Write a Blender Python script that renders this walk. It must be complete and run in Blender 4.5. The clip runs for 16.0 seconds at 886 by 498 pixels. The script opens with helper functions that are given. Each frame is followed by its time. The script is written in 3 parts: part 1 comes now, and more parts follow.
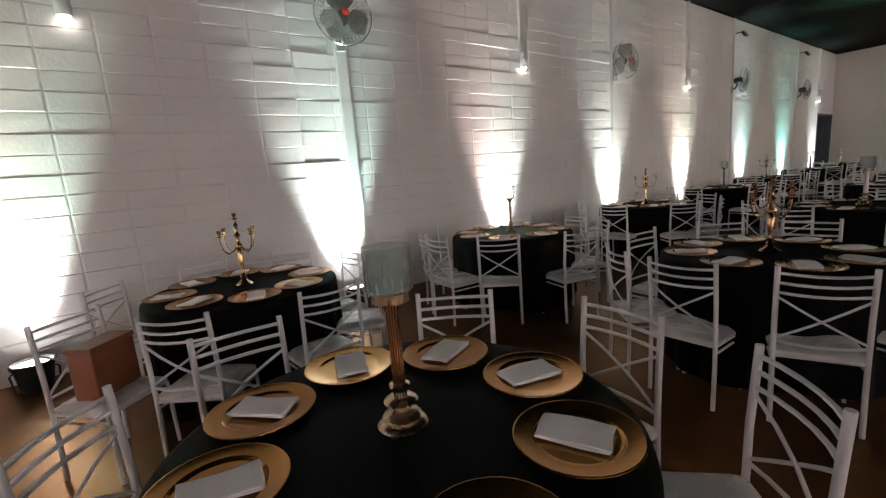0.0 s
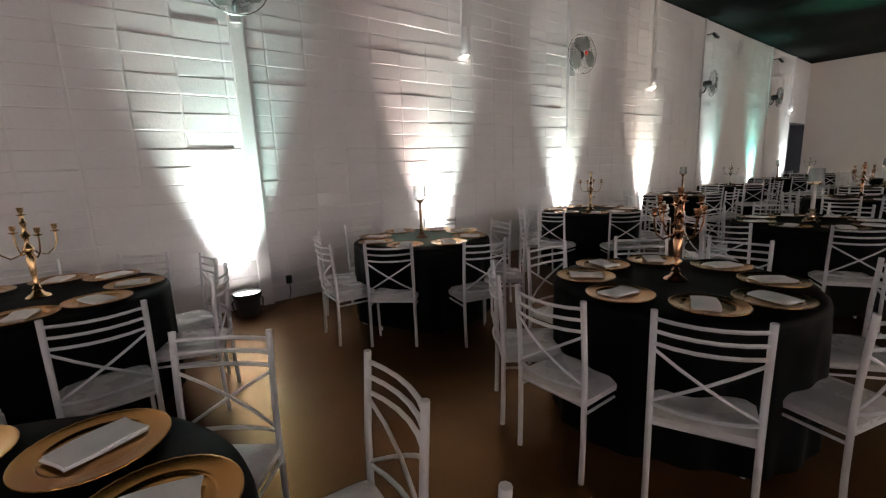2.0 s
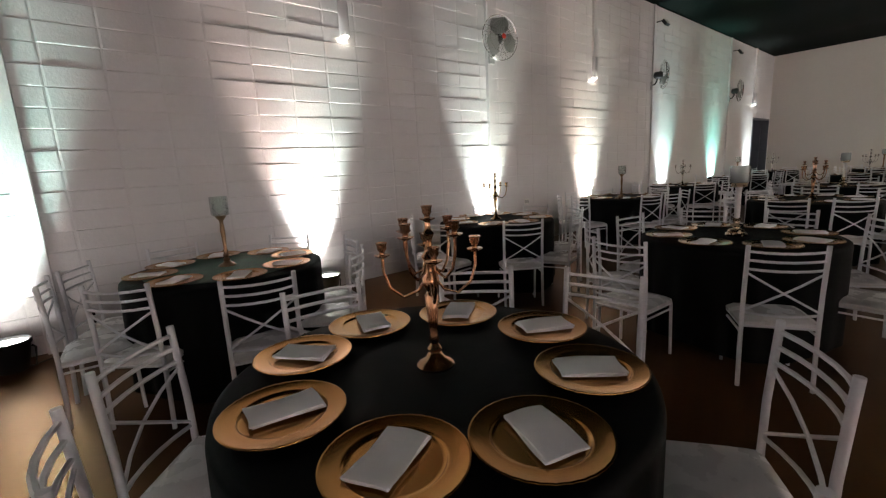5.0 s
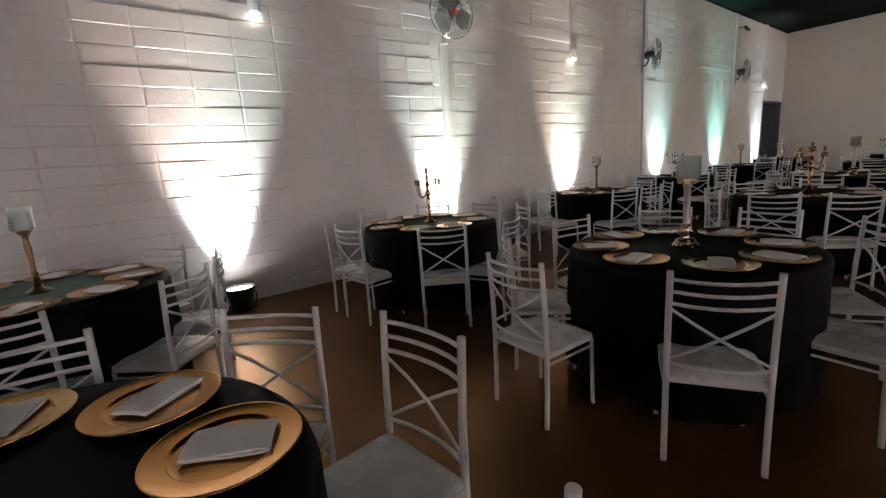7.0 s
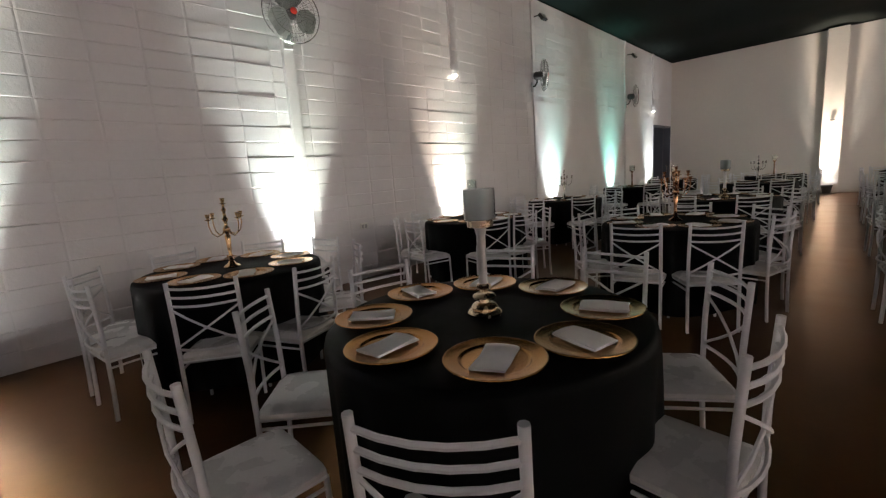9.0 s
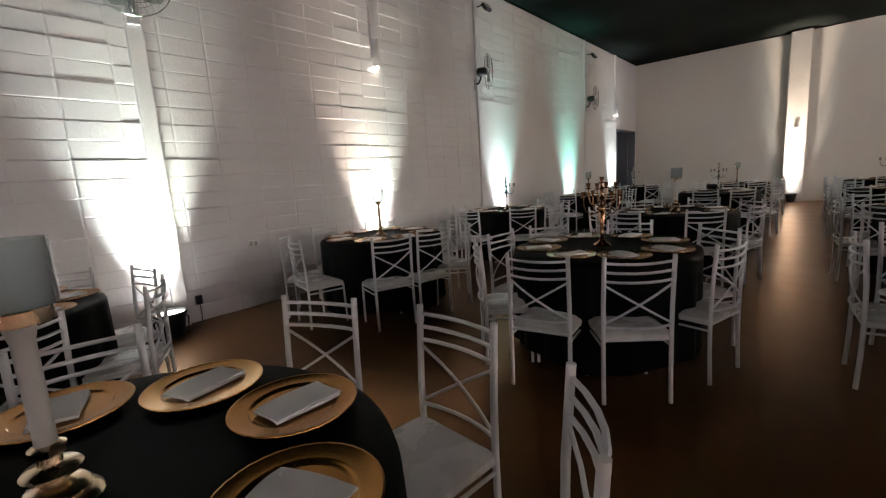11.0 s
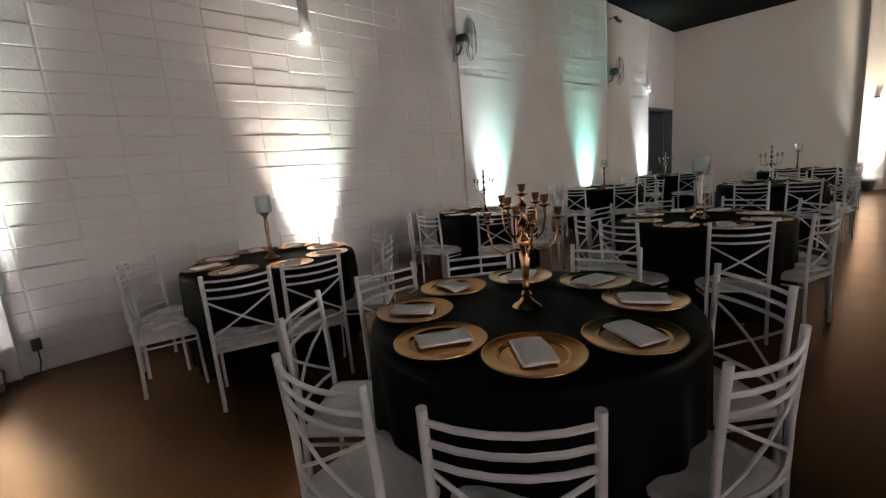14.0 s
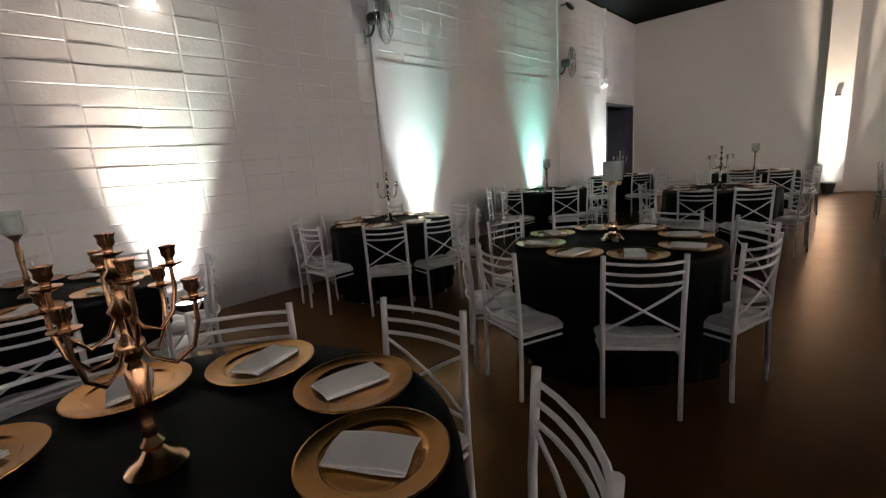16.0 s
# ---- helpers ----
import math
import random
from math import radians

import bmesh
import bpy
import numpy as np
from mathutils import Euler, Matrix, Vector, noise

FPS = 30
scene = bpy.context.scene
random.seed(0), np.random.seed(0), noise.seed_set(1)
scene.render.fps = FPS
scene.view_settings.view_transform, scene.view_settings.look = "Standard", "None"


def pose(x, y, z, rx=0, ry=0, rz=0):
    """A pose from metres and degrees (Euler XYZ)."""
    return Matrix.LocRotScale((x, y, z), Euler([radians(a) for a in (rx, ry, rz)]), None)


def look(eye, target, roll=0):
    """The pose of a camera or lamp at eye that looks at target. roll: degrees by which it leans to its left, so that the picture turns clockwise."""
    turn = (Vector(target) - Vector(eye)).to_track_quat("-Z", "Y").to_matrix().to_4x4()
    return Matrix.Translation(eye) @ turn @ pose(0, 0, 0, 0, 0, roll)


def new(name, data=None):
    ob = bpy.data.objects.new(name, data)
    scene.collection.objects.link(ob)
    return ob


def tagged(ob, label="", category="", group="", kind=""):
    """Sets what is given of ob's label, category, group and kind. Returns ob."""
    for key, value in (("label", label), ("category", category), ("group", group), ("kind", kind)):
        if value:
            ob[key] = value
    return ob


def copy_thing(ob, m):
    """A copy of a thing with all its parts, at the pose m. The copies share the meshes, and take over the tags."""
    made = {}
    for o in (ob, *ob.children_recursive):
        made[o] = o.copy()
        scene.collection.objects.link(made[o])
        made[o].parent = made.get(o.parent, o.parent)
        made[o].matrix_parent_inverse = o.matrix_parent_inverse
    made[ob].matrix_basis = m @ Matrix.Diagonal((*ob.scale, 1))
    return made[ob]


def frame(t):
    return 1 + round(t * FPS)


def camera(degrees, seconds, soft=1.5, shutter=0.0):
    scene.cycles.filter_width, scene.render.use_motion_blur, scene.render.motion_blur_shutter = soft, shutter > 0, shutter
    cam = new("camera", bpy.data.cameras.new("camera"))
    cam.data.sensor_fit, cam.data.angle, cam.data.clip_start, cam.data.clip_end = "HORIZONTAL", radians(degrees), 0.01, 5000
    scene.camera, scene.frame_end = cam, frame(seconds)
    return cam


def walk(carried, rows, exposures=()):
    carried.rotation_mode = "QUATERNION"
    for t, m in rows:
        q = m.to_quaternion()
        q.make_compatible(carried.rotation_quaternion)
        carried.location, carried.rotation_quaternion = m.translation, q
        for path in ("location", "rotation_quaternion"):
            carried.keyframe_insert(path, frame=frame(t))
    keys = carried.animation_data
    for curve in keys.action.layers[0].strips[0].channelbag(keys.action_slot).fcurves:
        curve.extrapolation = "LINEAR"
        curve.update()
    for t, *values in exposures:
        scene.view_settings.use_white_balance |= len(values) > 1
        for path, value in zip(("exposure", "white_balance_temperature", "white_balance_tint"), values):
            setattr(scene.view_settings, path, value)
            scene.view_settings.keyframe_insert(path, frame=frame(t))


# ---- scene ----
cam = camera(91.6, 16.0, soft=1.25)
METRES, EYE, TILT, LEAN, TURN = 9.0, 1.40, 1.53, -0.16, -35.9
ROWS = [
    (0.0, 0.0, 0.0, 0.0, -0.94, -11.44, 4.66),
    (0.5, 0.0244, 0.0193, -0.002, -2.87, -11.66, 4.21),
    (1.0, 0.0426, 0.0324, -0.0018, -6.46, -12.7, 3.93),
    (1.5, 0.0626, 0.0448, -0.0035, -3.91, -11.06, 1.66),
    (2.0, 0.0886, 0.06, -0.0046, -2.42, -12.26, 2.31),
    (2.5, 0.1074, 0.0734, -0.006, -4.89, -12.52, 4.61),
    (3.0, 0.127, 0.0903, -0.0085, -4.79, -10.61, 3.97),
    (5.5, 0.2539, 0.1815, -0.0148, -4.31, -12.35, 3.04),
    (6.0, 0.2786, 0.1976, -0.0174, -4.08, -12.15, 3.73),
    (6.5, 0.3029, 0.2126, -0.0174, -2.81, -13.06, 2.97),
    (7.0, 0.3277, 0.2319, -0.018, -2.68, -13.06, 4.11),
    (7.5, 0.3512, 0.2523, -0.0184, -6.22, -12.5, 4.33),
    (8.0, 0.3776, 0.2712, -0.0209, -10.29, -12.47, 5.61),
    (8.5, 0.4085, 0.2932, -0.0205, -9.87, -12.05, 3.99),
    (9.0, 0.4362, 0.3119, -0.0215, -11.5, -11.15, 3.93),
    (9.5, 0.4645, 0.3322, -0.0218, -15.73, -11.01, 4.0),
    (10.0, 0.4948, 0.352, -0.0231, -15.92, -11.61, 3.95),
    (12.5, 0.6148, 0.452, -0.0258, -7.04, -11.15, 4.42),
    (13.0, 0.6375, 0.4729, -0.0249, -5.09, -12.78, 5.51),
    (13.5, 0.6642, 0.4975, -0.0244, -6.65, -12.04, 4.74),
    (14.0, 0.6892, 0.5176, -0.0256, -9.05, -12.18, 4.62),
    (14.5, 0.7174, 0.5351, -0.0286, -6.8, -10.43, 3.1),
    (15.0, 0.7489, 0.5548, -0.027, -8.73, -12.31, 3.71),
    (15.5, 0.7754, 0.5749, -0.0301, -10.55, -11.54, 2.87),
    (16.0, 0.8005, 0.5938, -0.0279, -11.59, -13.03, 4.07),
]
walk(cam, [(t, pose(0, 0, EYE, TILT, LEAN, TURN) @ pose(METRES * x, METRES * y, METRES * z, 90 + pitch, roll, yaw)) for t, x, y, z, yaw, pitch, roll in ROWS])

# ---- light ----
world = bpy.data.worlds.new("night")
scene.world = world
world.use_nodes = True
world.node_tree.nodes["Background"].inputs[0].default_value = (0.02, 0.022, 0.03, 1)
world.node_tree.nodes["Background"].inputs[1].default_value = 0.2

WALL_Y, END_X, REAR_X, FAR_Y, CEIL = 4.70, 22.1, -5.0, -9.0, 4.59


def spot(name, eye, target, watts, colour, degrees, blend=0.5, size=0.05):
    lamp = bpy.data.lights.new(name, "SPOT")
    lamp.energy, lamp.color, lamp.spot_size, lamp.spot_blend, lamp.shadow_soft_size = watts, colour, radians(degrees), blend, size
    ob = new(name, lamp)
    ob.matrix_world = look(eye, target)
    return ob


# uplights along the block wall: place along the wall, power, colour of the core, colours of the two halves of the beam
UPLIGHTS = [
    (-0.75, 0.75, (1.0, 0.97, 0.90), (1.0, 0.72, 0.45), (0.55, 1.0, 0.72)), (1.95, 0.95, (0.93, 1.0, 0.96), (0.82, 1.0, 0.84), (0.55, 1.0, 0.84)),
    (4.52, 1.0, (1.0, 0.98, 0.93), (1.0, 0.70, 0.56), (0.78, 1.0, 0.84)), (7.33, 0.85, (0.96, 1.0, 0.93), (0.86, 1.0, 0.88), (0.90, 1.0, 0.80)),
    (10.12, 1.0, (1.0, 0.97, 0.88), (1.0, 0.76, 0.54), (0.86, 1.0, 0.80)), (13.42, 0.85, (0.90, 1.0, 0.98), (0.85, 1.0, 0.96), (0.32, 1.0, 0.84)),
    (16.62, 0.8, (0.62, 1.0, 0.90), (0.22, 1.0, 0.78), (0.22, 1.0, 0.80)), (19.72, 0.8, (0.95, 1.0, 0.98), (0.80, 1.0, 0.95), (0.92, 1.0, 0.95))]
POT_Y = 4.44
for x, power, tint, left, right in UPLIGHTS:
    spot("uplight_or_fill_beam", (x - 0.10, POT_Y, 0.24), (x - 0.26, 4.70, 2.6), 440 * power, left, 38, 1.0, 0.06)
    spot("uplight_or_fill_beam", (x + 0.10, POT_Y, 0.24), (x + 0.26, 4.70, 2.6), 440 * power, right, 38, 1.0, 0.06)
    spot("uplight_core", (x, POT_Y + 0.07, 0.23), (x, 4.70, 0.80), 600 * power, tint, 58, 1.0, 0.06)
# the column uplight at the end wall
spot("uplight_or_fill_beam", (21.66, 0.40, 0.24), (21.86, 0.40, 2.2), 3000, (1.0, 0.82, 0.64), 27, 1.0, 0.05)
# the lamp at y -5.2 is unseen, added to brighten the end wall
spot("uplight_or_fill_beam", (21.6, -5.2, 0.24), (22.1, -5.2, 2.2), 8500, (1.0, 0.90, 0.76), 95, 0.8, 0.05)
spot("uplight_core", (21.70, 0.40, 0.24), (21.88, 0.40, 0.95), 520, (1.0, 0.93, 0.80), 50, 1.0, 0.1)
# teal wash on the ceiling fabric
spot("uplight_or_fill_beam", (15.6, -3.0, 0.24), (14.6, 1.8, CEIL), 9000, (0.12, 1.0, 0.55), 20, 1.0, 0.1)
# unseen fill lamps, added along the opposite side and the rear of the hall
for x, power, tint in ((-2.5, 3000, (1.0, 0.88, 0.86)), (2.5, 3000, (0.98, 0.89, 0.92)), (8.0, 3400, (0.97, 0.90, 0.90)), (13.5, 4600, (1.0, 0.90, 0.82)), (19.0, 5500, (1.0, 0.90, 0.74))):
    spot("uplight_or_fill_beam", (x, -8.4, 0.24), (x, -9.0, 2.2), power, tint, 95, 0.8, 0.05)
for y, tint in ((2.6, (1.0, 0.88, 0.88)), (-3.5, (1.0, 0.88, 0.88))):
    spot("uplight_or_fill_beam", (-4.4, y, 0.24), (-5.0, y, 2.2), 1200, tint, 95, 0.8, 0.05)
# unseen fill floodlights, added high on the opposite wall
for eye, target, watts in (((0.0, -8.55, 4.15), (1.5, 4.7, 4.1), 300), ((7.5, -8.55, 4.15), (9.5, 4.7, 4.1), 300), ((15.0, -8.55, 4.15), (22.1, 1.6, 3.4), 700)):
    spot("high_fill", eye, target, watts, (1.0, 0.89, 0.88), 56, 1.0, 0.25)


# ---- materials ----
def nodes_of(name):
    m = bpy.data.materials.new(name)
    m.use_nodes = True
    nt = m.node_tree
    return m, nt, nt.nodes["Principled BSDF"]


def material(name, colour, rough=0.5, metal=0.0, vary=0.15, scale=4.0, fine=60.0, bump=0.0, bump_scale=80.0, rough_vary=0.1, random=0.0, colour2=None, spec=0.5, sheen=0.0):
    """Colour broken up at two scales, roughness that varies, fine relief."""
    m, nt, b = nodes_of(name)
    link, add = nt.links.new, nt.nodes.new
    big, small = add("ShaderNodeTexNoise"), add("ShaderNodeTexNoise")
    big.inputs["Scale"].default_value, small.inputs["Scale"].default_value = scale, fine
    big.inputs["Detail"].default_value, small.inputs["Detail"].default_value = 5, 3
    geo = add("ShaderNodeNewGeometry")
    for n in (big, small):
        link(geo.outputs["Position"], n.inputs["Vector"])
    mixed = add("ShaderNodeMath")
    mixed.operation = "MULTIPLY_ADD"
    link(small.outputs[0], mixed.inputs[0])
    mixed.inputs[1].default_value = 0.35
    link(big.outputs[0], mixed.inputs[2])
    ramp = add("ShaderNodeValToRGB")
    ramp.color_ramp.interpolation = "LINEAR"
    ramp.color_ramp.elements[0].position, ramp.color_ramp.elements[1].position = 0.3, 1.0
    c2 = colour2 or tuple(min(1, c * (1 + vary)) for c in colour)
    ramp.color_ramp.elements[0].color = (*[c * (1 - vary) for c in colour], 1)
    ramp.color_ramp.elements[1].color = (*c2, 1)
    link(mixed.outputs[0], ramp.inputs[0])
    out = ramp.outputs[0]
    if random:
        info, hsv, rng = add("ShaderNodeObjectInfo"), add("ShaderNodeHueSaturation"), add("ShaderNodeMapRange")
        link(info.outputs["Random"], rng.inputs[0])
        rng.inputs[3].default_value, rng.inputs[4].default_value = 1 - random, 1 + random
        link(rng.outputs[0], hsv.inputs["Value"])
        link(out, hsv.inputs["Color"])
        out = hsv.outputs[0]
    link(out, b.inputs["Base Color"])
    rr = add("ShaderNodeMapRange")
    link(big.outputs[0], rr.inputs[0])
    rr.inputs[1].default_value, rr.inputs[2].default_value = 0.1, 0.9
    rr.inputs[3].default_value, rr.inputs[4].default_value = max(0.02, rough - rough_vary), min(1, rough + rough_vary)
    link(rr.outputs[0], b.inputs["Roughness"])
    b.inputs["Metallic"].default_value = metal
    b.inputs["Specular IOR Level"].default_value = spec
    b.inputs["Sheen Weight"].default_value = sheen
    if bump:
        bn, bp = add("ShaderNodeTexNoise"), add("ShaderNodeBump")
        bn.inputs["Scale"].default_value, bn.inputs["Detail"].default_value = bump_scale, 4
        link(geo.outputs["Position"], bn.inputs["Vector"])
        bp.inputs["Strength"].default_value, bp.inputs["Distance"].default_value = bump, 0.01
        link(bn.outputs[0], bp.inputs["Height"])
        link(bp.outputs[0], b.inputs["Normal"])
    return m


def glowing(name, colour, strength):
    m, nt, b = nodes_of(name)
    b.inputs["Base Color"].default_value = (*colour, 1)
    b.inputs["Emission Color"].default_value = (*colour, 1)
    b.inputs["Emission Strength"].default_value = strength
    return m


PAINT = material("white_wall_paint", (0.70, 0.68, 0.70), 0.5, vary=0.06, scale=1.3, fine=25, bump=0.22, bump_scale=45, random=0.012)
PLASTER = material("white_plaster", (0.72, 0.68, 0.64), 0.65, vary=0.06, scale=0.7, fine=12, bump=0.2, bump_scale=30)
FLOOR = material("burnished_brown_concrete", (0.058, 0.022, 0.0075), 0.33, vary=0.12, scale=1.6, fine=30, rough_vary=0.04, colour2=(0.085, 0.033, 0.011), spec=0.12)


def waxed(m, tint, rough, share):
    """Adds a soft amber wax sheen, scuffed unevenly, over a floor material."""
    nt = m.node_tree
    link, add = nt.links.new, nt.nodes.new
    gloss, mix, scuff, span, geo = (add(k) for k in ("ShaderNodeBsdfGlossy", "ShaderNodeMixShader", "ShaderNodeTexNoise", "ShaderNodeMapRange", "ShaderNodeNewGeometry"))
    gloss.inputs["Color"].default_value = (*tint, 1)
    gloss.inputs["Roughness"].default_value = rough
    scuff.inputs["Scale"].default_value, scuff.inputs["Detail"].default_value = 2.4, 6
    link(geo.outputs["Position"], scuff.inputs["Vector"])
    link(scuff.outputs[0], span.inputs[0])
    span.inputs[1].default_value, span.inputs[2].default_value = 0.25, 0.75
    span.inputs[3].default_value, span.inputs[4].default_value = share * 0.7, share * 1.3
    link(span.outputs[0], mix.inputs[0])
    link(nt.nodes["Principled BSDF"].outputs[0], mix.inputs[1])
    link(gloss.outputs[0], mix.inputs[2])
    link(mix.outputs[0], nt.nodes["Material Output"].inputs[0])


waxed(FLOOR, (0.68, 0.34, 0.115), 0.27, 0.19)
BLACK_FABRIC = material("black_ceiling_fabric", (0.009, 0.011, 0.0105), 0.9, vary=0.4, scale=1.2, fine=20, bump=0.2, bump_scale=20, spec=0.05)
CLOTH = material("black_tablecloth", (0.0022, 0.0024, 0.0026), 0.62, vary=0.3, scale=6, fine=300, bump=0.12, bump_scale=500, spec=0.05)
GREEN_CLOTH = material("green_velvet_cloth", (0.018, 0.07, 0.045), 0.7, vary=0.6, scale=14, fine=200, bump=0.3, bump_scale=160, colour2=(0.04, 0.16, 0.10), sheen=0.05)
IRON = material("white_painted_iron", (0.72, 0.72, 0.76), 0.38, vary=0.06, scale=10, fine=120, random=0.04, bump=0.05, bump_scale=200)
VINYL = material("white_seat_vinyl", (0.68, 0.66, 0.67), 0.27, vary=0.08, scale=9, fine=90, bump=0.2, bump_scale=30, random=0.05)
GOLD = material("gold_charger", (0.45, 0.23, 0.068), 0.24, 1.0, vary=0.05, scale=6, fine=160, rough_vary=0.02, random=0.10)
BRASS = material("brass", (0.72, 0.50, 0.26), 0.22, 1.0, vary=0.15, scale=20, fine=120)
COPPER = material("copper", (0.54, 0.31, 0.18), 0.22, 1.0, vary=0.15, scale=20, fine=120)
SILVER = material("silver", (0.72, 0.70, 0.66), 0.18, 1.0, vary=0.12, scale=20, fine=120)
NAPKIN = material("white_linen", (0.92, 0.91, 0.93), 0.9, vary=0.05, scale=15, fine=300, bump=0.25, bump_scale=400, random=0.03)
CHAMPAGNE = material("champagne_metal", (0.62, 0.50, 0.36), 0.26, 1.0, vary=0.15, scale=20, fine=120)
BRONZE = material("aged_bronze", (0.20, 0.125, 0.07), 0.32, 0.9, vary=0.3, scale=25, fine=120)
SATIN = material("satin_silver", (0.66, 0.65, 0.66), 0.4, 0.6, vary=0.1, scale=20, fine=120)
BLACK_PLASTIC = material("black_plastic", (0.02, 0.02, 0.022), 0.4, vary=0.2)
WHITE_PLASTIC = material("white_plastic", (0.78, 0.77, 0.74), 0.35, vary=0.05)
GREY_METAL = material("galvanised_grey", (0.42, 0.42, 0.43), 0.45, 0.3, vary=0.12, scale=6, bump=0.05)
CHROME = material("chrome_wire", (0.55, 0.55, 0.55), 0.25, 0.9, vary=0.1)
BLADE = material("smoked_fan_blade", (0.30, 0.31, 0.30), 0.35, vary=0.15)
RED = material("red_fan_badge", (0.75, 0.05, 0.03), 0.4, vary=0.1)
DOOR_PAINT = material("blue_grey_door_paint", (0.10, 0.11, 0.14), 0.5, vary=0.15, scale=3, bump=0.05)
WOOD = material("reddish_brown_wood", (0.23, 0.075, 0.035), 0.45, vary=0.3, scale=7, fine=90, bump=0.15, bump_scale=70)
BULB = glowing("lamp_bulb", (1.0, 0.92, 0.78), 14.0)
LENS = glowing("uplight_lens", (1.0, 0.97, 0.9), 18.0)


def thin_glass(name, clear, milk):
    """Thin-walled glass: see-through, with gloss that grows at grazing angles, and as much milkiness as given."""
    m, nt, b = nodes_of(name)
    nt.nodes.remove(b)
    link, add = nt.links.new, nt.nodes.new
    see, gloss, white, mix, body = (add(k) for k in ("ShaderNodeBsdfTransparent", "ShaderNodeBsdfGlossy", "ShaderNodeBsdfTranslucent", "ShaderNodeMixShader", "ShaderNodeMixShader"))
    see.inputs[0].default_value = (*clear, 1)
    gloss.inputs["Roughness"].default_value = 0.06
    white.inputs[0].default_value = (0.9, 0.93, 0.95, 1)
    body.inputs[0].default_value = milk
    link(see.outputs[0], body.inputs[1])
    link(white.outputs[0], body.inputs[2])
    weight = add("ShaderNodeLayerWeight")
    weight.inputs[0].default_value = 0.32
    link(weight.outputs["Facing"], mix.inputs[0])
    link(body.outputs[0], mix.inputs[1])
    link(gloss.outputs[0], mix.inputs[2])
    link(mix.outputs[0], nt.nodes["Material Output"].inputs[0])
    return m


GLASS = thin_glass("clear_glass", (0.93, 0.96, 0.95), 0.04)
MILKY = thin_glass("milky_glass", (0.9, 0.94, 0.94), 0.22)
FROST = thin_glass("frosted_glass", (0.9, 0.94, 0.96), 0.42)


# ---- mesh tools ----
def part(name, bm, mat, parent=None, label="", smooth=False):
    me = bpy.data.meshes.new(name)
    bmesh.ops.recalc_face_normals(bm, faces=bm.faces)
    if smooth:
        for f in bm.faces:
            f.smooth = True
    bm.to_mesh(me)
    bm.free()
    me.materials.append(mat)
    if smooth:
        me.set_sharp_from_angle(angle=radians(50))
    ob = new(name, me)
    if parent:
        ob.parent = parent
    if label:
        ob["label"] = label
    return ob


def thing(name, label, category, group="", kind=""):
    return tagged(new(name), label, category, group, kind)


def structure(name, bm, mat, label, category):
    return tagged(part(name, bm, mat), label, category, kind="structure")


def box(bm, x0, x1, y0, y1, z0, z1, bevel=0.0):
    r = bmesh.ops.create_cube(bm, size=1, matrix=Matrix.LocRotScale(((x0 + x1) / 2, (y0 + y1) / 2, (z0 + z1) / 2), None, (abs(x1 - x0), abs(y1 - y0), abs(z1 - z0))))
    if bevel:
        es = {e for v in r["verts"] for e in v.link_edges}
        bmesh.ops.bevel(bm, geom=list(es), offset=bevel, segments=2, affect="EDGES", profile=0.5)
    return bm


def lathe(bm, profile, seg=20, centre=(0, 0, 0)):
    """A turned body from (radius, height) pairs."""
    rings = []
    for r, z in profile:
        if r < 1e-5:
            rings.append([bm.verts.new((centre[0], centre[1], centre[2] + z))])
        else:
            rings.append([bm.verts.new((centre[0] + r * math.cos(2 * math.pi * i / seg), centre[1] + r * math.sin(2 * math.pi * i / seg), centre[2] + z)) for i in range(seg)])
    for a, b in zip(rings, rings[1:]):
        for i in range(seg):
            j = (i + 1) % seg
            if len(a) == 1 and len(b) > 1:
                bm.faces.new((a[0], b[i], b[j]))
            elif len(b) == 1 and len(a) > 1:
                bm.faces.new((a[i], a[j], b[0]))
            elif len(a) > 1:
                bm.faces.new((a[i], a[j], b[j], b[i]))
    return bm


def tube(bm, pts, r, seg=8):
    """A round bar along points; r is one radius or one a point."""
    pts = [Vector(p) for p in pts]
    rs = r if isinstance(r, (list, tuple)) else [r] * len(pts)
    rings, side = [], None
    for i, p in enumerate(pts):
        d = (pts[min(i + 1, len(pts) - 1)] - pts[max(i - 1, 0)]).normalized()
        if side is None:
            side = d.orthogonal().normalized()
        side = (side - d * side.dot(d)).normalized()
        up = d.cross(side)
        rings.append([bm.verts.new(p + (side * math.cos(2 * math.pi * k / seg) + up * math.sin(2 * math.pi * k / seg)) * rs[i]) for k in range(seg)])
    for a, b in zip(rings, rings[1:]):
        for k in range(seg):
            j = (k + 1) % seg
            bm.faces.new((a[k], a[j], b[j], b[k]))
    bm.faces.new(rings[0][::-1])
    bm.faces.new(rings[-1])
    return bm


B = bmesh.new
rnd = random.Random(7)

# ---- structure ----
structure("floor", box(B(), REAR_X - 0.2, END_X + 4, FAR_Y - 0.2, WALL_Y + 2.2, -0.1, 0), FLOOR, "burnished dark brown concrete floor with soft reflections", "floor")

DOOR0, DOOR1, DOOR_H = 20.15, 22.02, 2.45
bm = B()
box(bm, REAR_X - 0.2, DOOR0, WALL_Y + 0.002, WALL_Y + 0.2, 0, CEIL)
box(bm, DOOR0, DOOR1, WALL_Y + 0.002, WALL_Y + 0.2, DOOR_H, CEIL)
box(bm, DOOR1, END_X, WALL_Y + 0.002, WALL_Y + 0.2, 0, CEIL)
wall_north = structure("wall_north", bm, PAINT, "white painted concrete block wall washed by uplights", "wall")
bm = box(B(), END_X, END_X + 0.2, FAR_Y - 0.2, WALL_Y + 0.2, 0, CEIL)
